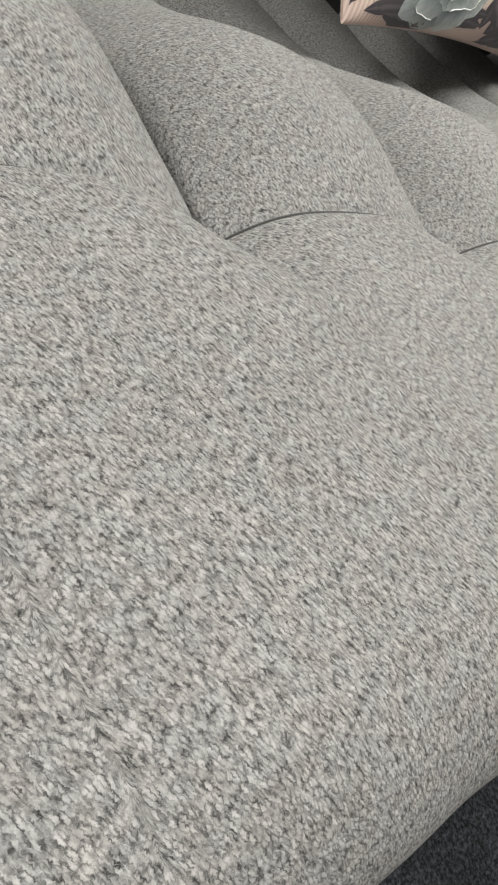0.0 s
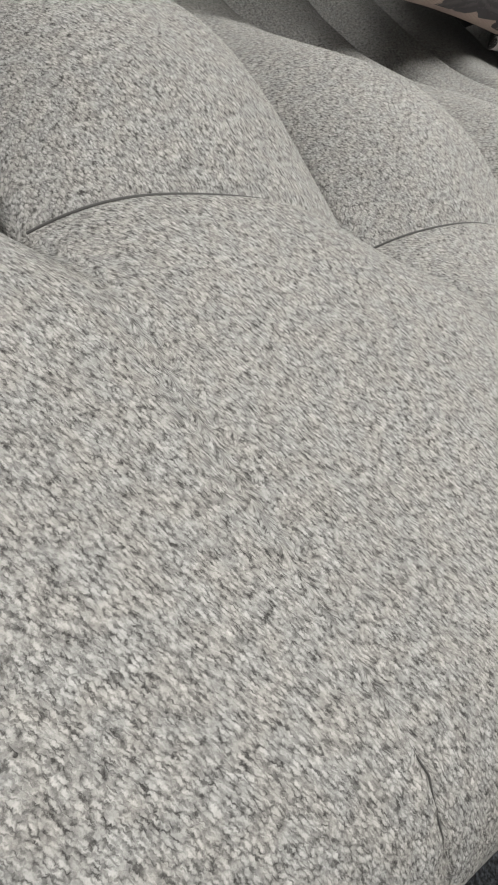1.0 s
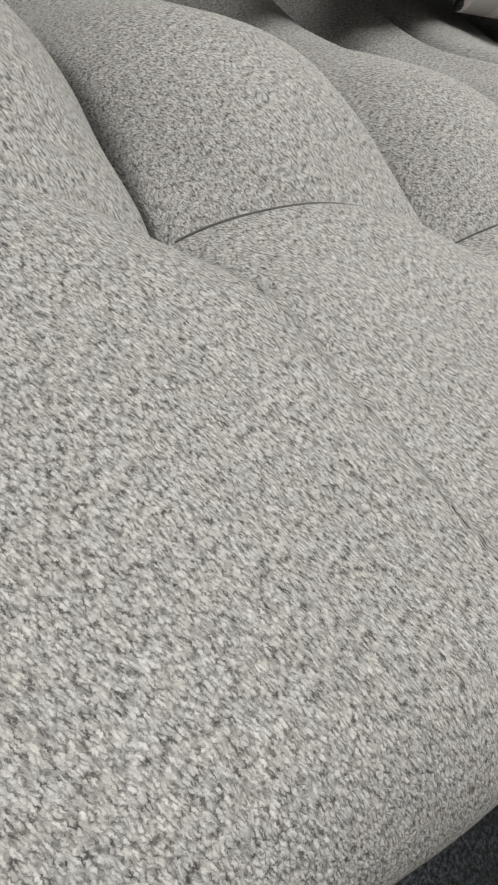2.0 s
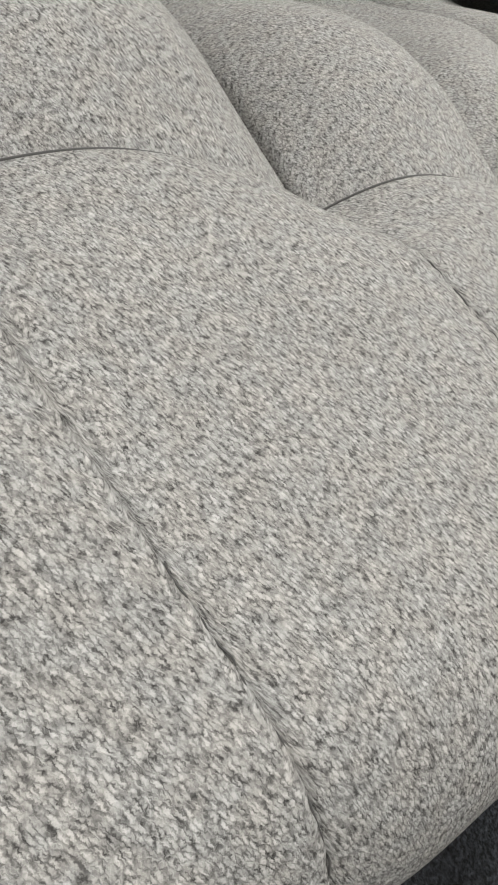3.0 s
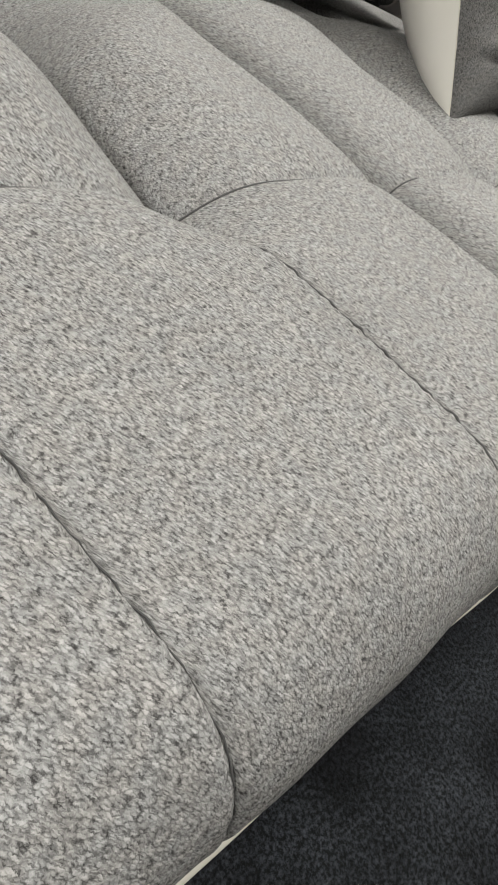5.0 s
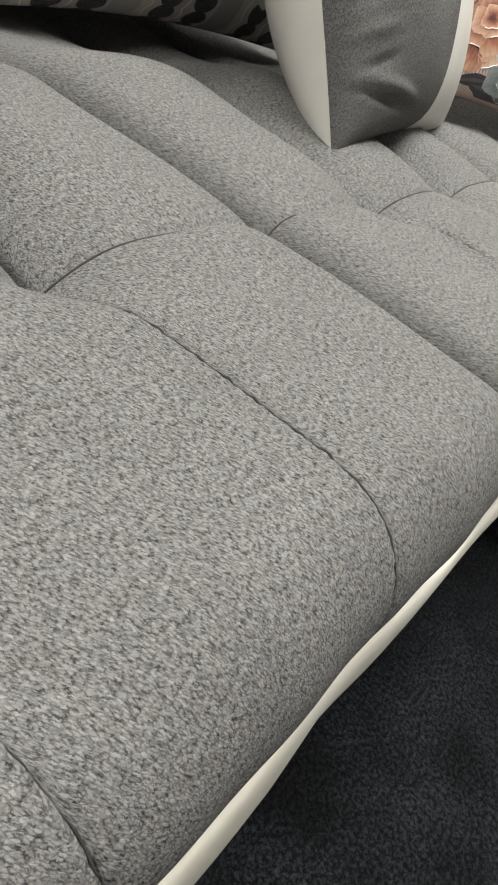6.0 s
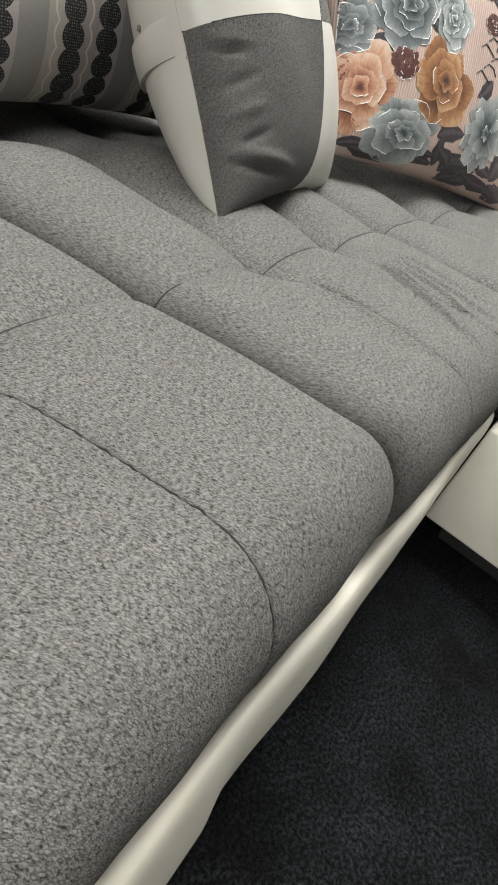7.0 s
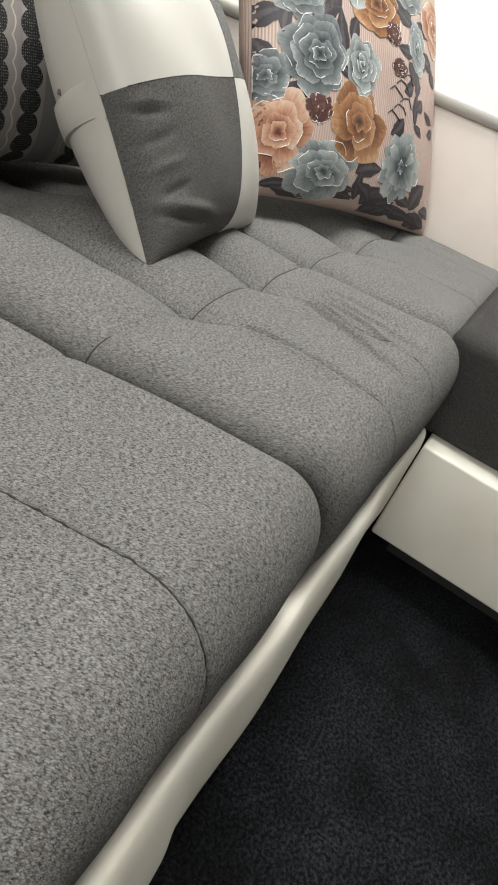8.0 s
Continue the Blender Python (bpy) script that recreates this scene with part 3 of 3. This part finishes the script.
def floral_pillow(place, label):
    thing = tagged(new("throw_pillow"), label, "pillow", "pillows on the sofa")
    pil = Pillow(place, 0.52, 0.50, 0.15, pinch=0.05)
    mat, nt, bsdf = material("ribbed_cloth")
    uv = node(nt, "ShaderNodeUVMap").outputs["UV"]
    rib = node(nt, "ShaderNodeTexWave", {"Vector": uv, "Scale": 62.0, "Distortion": 0.3, "Detail": 1.0}).outputs["Fac"]
    tone = node(nt, "ShaderNodeTexNoise", {"Vector": uv, "Scale": 7.0, "Detail": 3.0}).outputs["Fac"]
    c = mix(nt, ramp(nt, tone, [(0.35, grey(0)), (0.7, grey(1))]), (0.47, 0.36, 0.305), (0.38, 0.285, 0.25))
    nt.links.new(mix(nt, 1.0, c, math_node(nt, "MULTIPLY_ADD", rib, 0.35, 0.7), "MULTIPLY"), bsdf.inputs["Base Color"])
    bsdf.inputs["Roughness"].default_value = 0.6
    bump = node(nt, "ShaderNodeBump", {"Height": rib, "Strength": 0.6, "Distance": 0.001})
    nt.links.new(bump.outputs["Normal"], bsdf.inputs["Normal"])
    shell("front_cover", pil, 1, mat, thing, label="ribbed peach front cover")
    shell("back_cover", pil, -1, mat, thing, label="ribbed peach back cover")
    teal = print_material("teal_print", [(0.0, (0.012, 0.022, 0.026)), (0.35, (0.085, 0.105, 0.112)), (0.75, (0.21, 0.24, 0.245)), (1.0, (0.42, 0.44, 0.44))])
    mist = print_material("mist_print", [(0.0, (0.03, 0.05, 0.055)), (0.3, (0.16, 0.19, 0.195)), (0.8, (0.40, 0.44, 0.43)), (1.0, (0.58, 0.60, 0.58))])
    peach = print_material("peach_print", [(0.0, (0.09, 0.02, 0.012)), (0.35, (0.36, 0.14, 0.075)), (0.75, (0.62, 0.37, 0.24)), (1.0, (0.72, 0.54, 0.42))])
    amber = print_material("amber_print", [(0.0, (0.03, 0.01, 0.007)), (0.35, (0.19, 0.07, 0.025)), (0.75, (0.42, 0.20, 0.08)), (1.0, (0.58, 0.36, 0.20))])
    wine = print_material("wine_print", [(0.0, (0.20, 0.09, 0.06)), (0.4, (0.07, 0.02, 0.018)), (1.0, (0.15, 0.06, 0.05))])
    plum = print_material("plum_print", [(0.0, (0.09, 0.075, 0.085)), (0.25, (0.022, 0.016, 0.022)), (1.0, (0.04, 0.03, 0.04))])
    rose_layers = [(7, 0.45, 1.08), (6, 0.35, 0.82), (5, 0.22, 0.58), (4, 0.1, 0.38), (3, 0.0, 0.2)]
    bloom_layers = [(8, 0.3, 1.05), (7, 0.2, 0.8), (6, 0.1, 0.5), (4, 0.0, 0.25)]
    daisy_layers = [(13, 0.12, 1.05), (11, 0.1, 0.75), (7, 0.0, 0.22)]
    peony_layers = [(6, 0.25, 1.1), (5, 0.15, 0.8), (4, 0.05, 0.5), (3, 0.0, 0.28)]
    LEAVES = [(-0.95, -0.05, 0.10, 0.09, 0.5), (-0.95, -0.22, 0.07, 0.07, 2.2), (-0.74, -0.43, 0.10, 0.07, 0.3), (-0.04, -0.76, 0.13, 0.08, 0.4), (-0.10, -0.86, 0.07, 0.08, 1.7), (0.65, -0.80, 0.15, 0.10, 1.1), (0.40, -0.25, 0.06, 0.10, 1.5), (-0.84, -0.03, 0.06, 0.09, 1.2)]
    LEAVES += [(-0.70, 0.02, 0.09, 0.06, 2.7), (0.10, -0.90, 0.15, 0.07, 0.9), (-0.30, -0.95, 0.18, 0.04, 0.1), (0.45, -0.94, 0.20, 0.05, 2.9), (-0.25, -0.66, 0.09, 0.06, 1.0), (-0.42, -0.02, 0.09, 0.12, 1.8), (-0.30, 0.02, 0.07, 0.10, 1.2), (-0.54, 0.06, 0.10, 0.08, 0.6), (-0.85, -0.50, 0.08, 0.06, 2.4), (0.24, -0.93, 0.12, 0.05, 0.6), (0.78, -0.93, 0.12, 0.06, 2.6), (-0.98, -0.86, 0.10, 0.09, 1.0)]
    rnd = random.Random(5)
    LEAVES += [(rnd.uniform(-0.9, 0.9), rnd.uniform(-0.98, -0.86), rnd.uniform(0.1, 0.16), rnd.uniform(0.04, 0.06), rnd.uniform(-0.7, 0.7)) for n in range(16)]
    LEAVES += [(rnd.uniform(-0.95, 0.75), rnd.uniform(-0.8, 0.1), rnd.uniform(0.05, 0.10), rnd.uniform(0.04, 0.08), rnd.uniform(0, 6.28)) for n in range(24)]
    LEAVES += [(rnd.uniform(-0.9, 0.9), rnd.uniform(0.1, 0.9), rnd.uniform(0.08, 0.16), rnd.uniform(0.06, 0.12), rnd.uniform(0, 6.28)) for n in range(18)]
    for n, (a, b, ra, rb, turn) in enumerate(LEAVES):
        printed_leaf(pil, thing, plum, a, b, ra, rb, turn, n)
    FLOWERS = [(teal, -0.63, -0.20, 0.23, 0.20, rose_layers), (mist, -0.24, -0.16, 0.15, 0.16, rose_layers), (mist, 0.40, 0.14, 0.14, 0.15, rose_layers), (teal, -0.95, -0.36, 0.13, 0.12, bloom_layers), (mist, -0.48, -0.84, 0.27, 0.15, bloom_layers), (mist, 0.31, -0.66, 0.22, 0.20, daisy_layers)]
    FLOWERS += [(peach, -0.86, -0.66, 0.20, 0.20, peony_layers), (amber, -0.24, -0.50, 0.24, 0.20, peony_layers), (wine, -0.59, -0.49, 0.09, 0.075, daisy_layers), (wine, 0.15, -0.06, 0.07, 0.055, bloom_layers)]
    FLOWERS += [(teal, -0.78, 0.10, 0.17, 0.12, bloom_layers), (amber, -0.12, 0.24, 0.2, 0.14, peony_layers), (mist, -0.35, 0.34, 0.2, 0.15, bloom_layers), (peach, 0.75, 0.42, 0.2, 0.16, peony_layers), (teal, 0.25, 0.55, 0.25, 0.2, rose_layers), (wine, 0.06, 0.12, 0.07, 0.06, daisy_layers), (peach, -0.5, 0.66, 0.28, 0.2, peony_layers)]
    for n, (ink, a, b, ra, rb, layers) in enumerate(FLOWERS):
        printed_flower(pil, thing, ink, a, b, 1.12 * ra, 1.12 * rb, layers, 11 + n, "printed flower in one colour")
    for n in range(7):
        a0, b0 = 0.06 + 0.06 * (n % 3), -0.36 + 0.05 * n
        printed_stem(pil, thing, plum if n % 2 else mist, [(a0, b0), (a0 + 0.04, b0 + 0.03), (a0 + 0.1, b0 + 0.02 * (n % 3)), (a0 + 0.14, b0 - 0.02)])
    return pil


PATCHED = patch_pillow()
STRIPED = striped_pillow()
FLORAL = floral_pillow(pillow_place(1.45, 0.311, 0.455, -17.3, 32.9, 5.5, 0.50), "ribbed peach pillow printed with teal and orange flowers")
SECOND = floral_pillow(pillow_place(0.515, 0.61, 0.425, 14, 30, 0, 0.50), "peach flower print pillow leaning against the backrest")
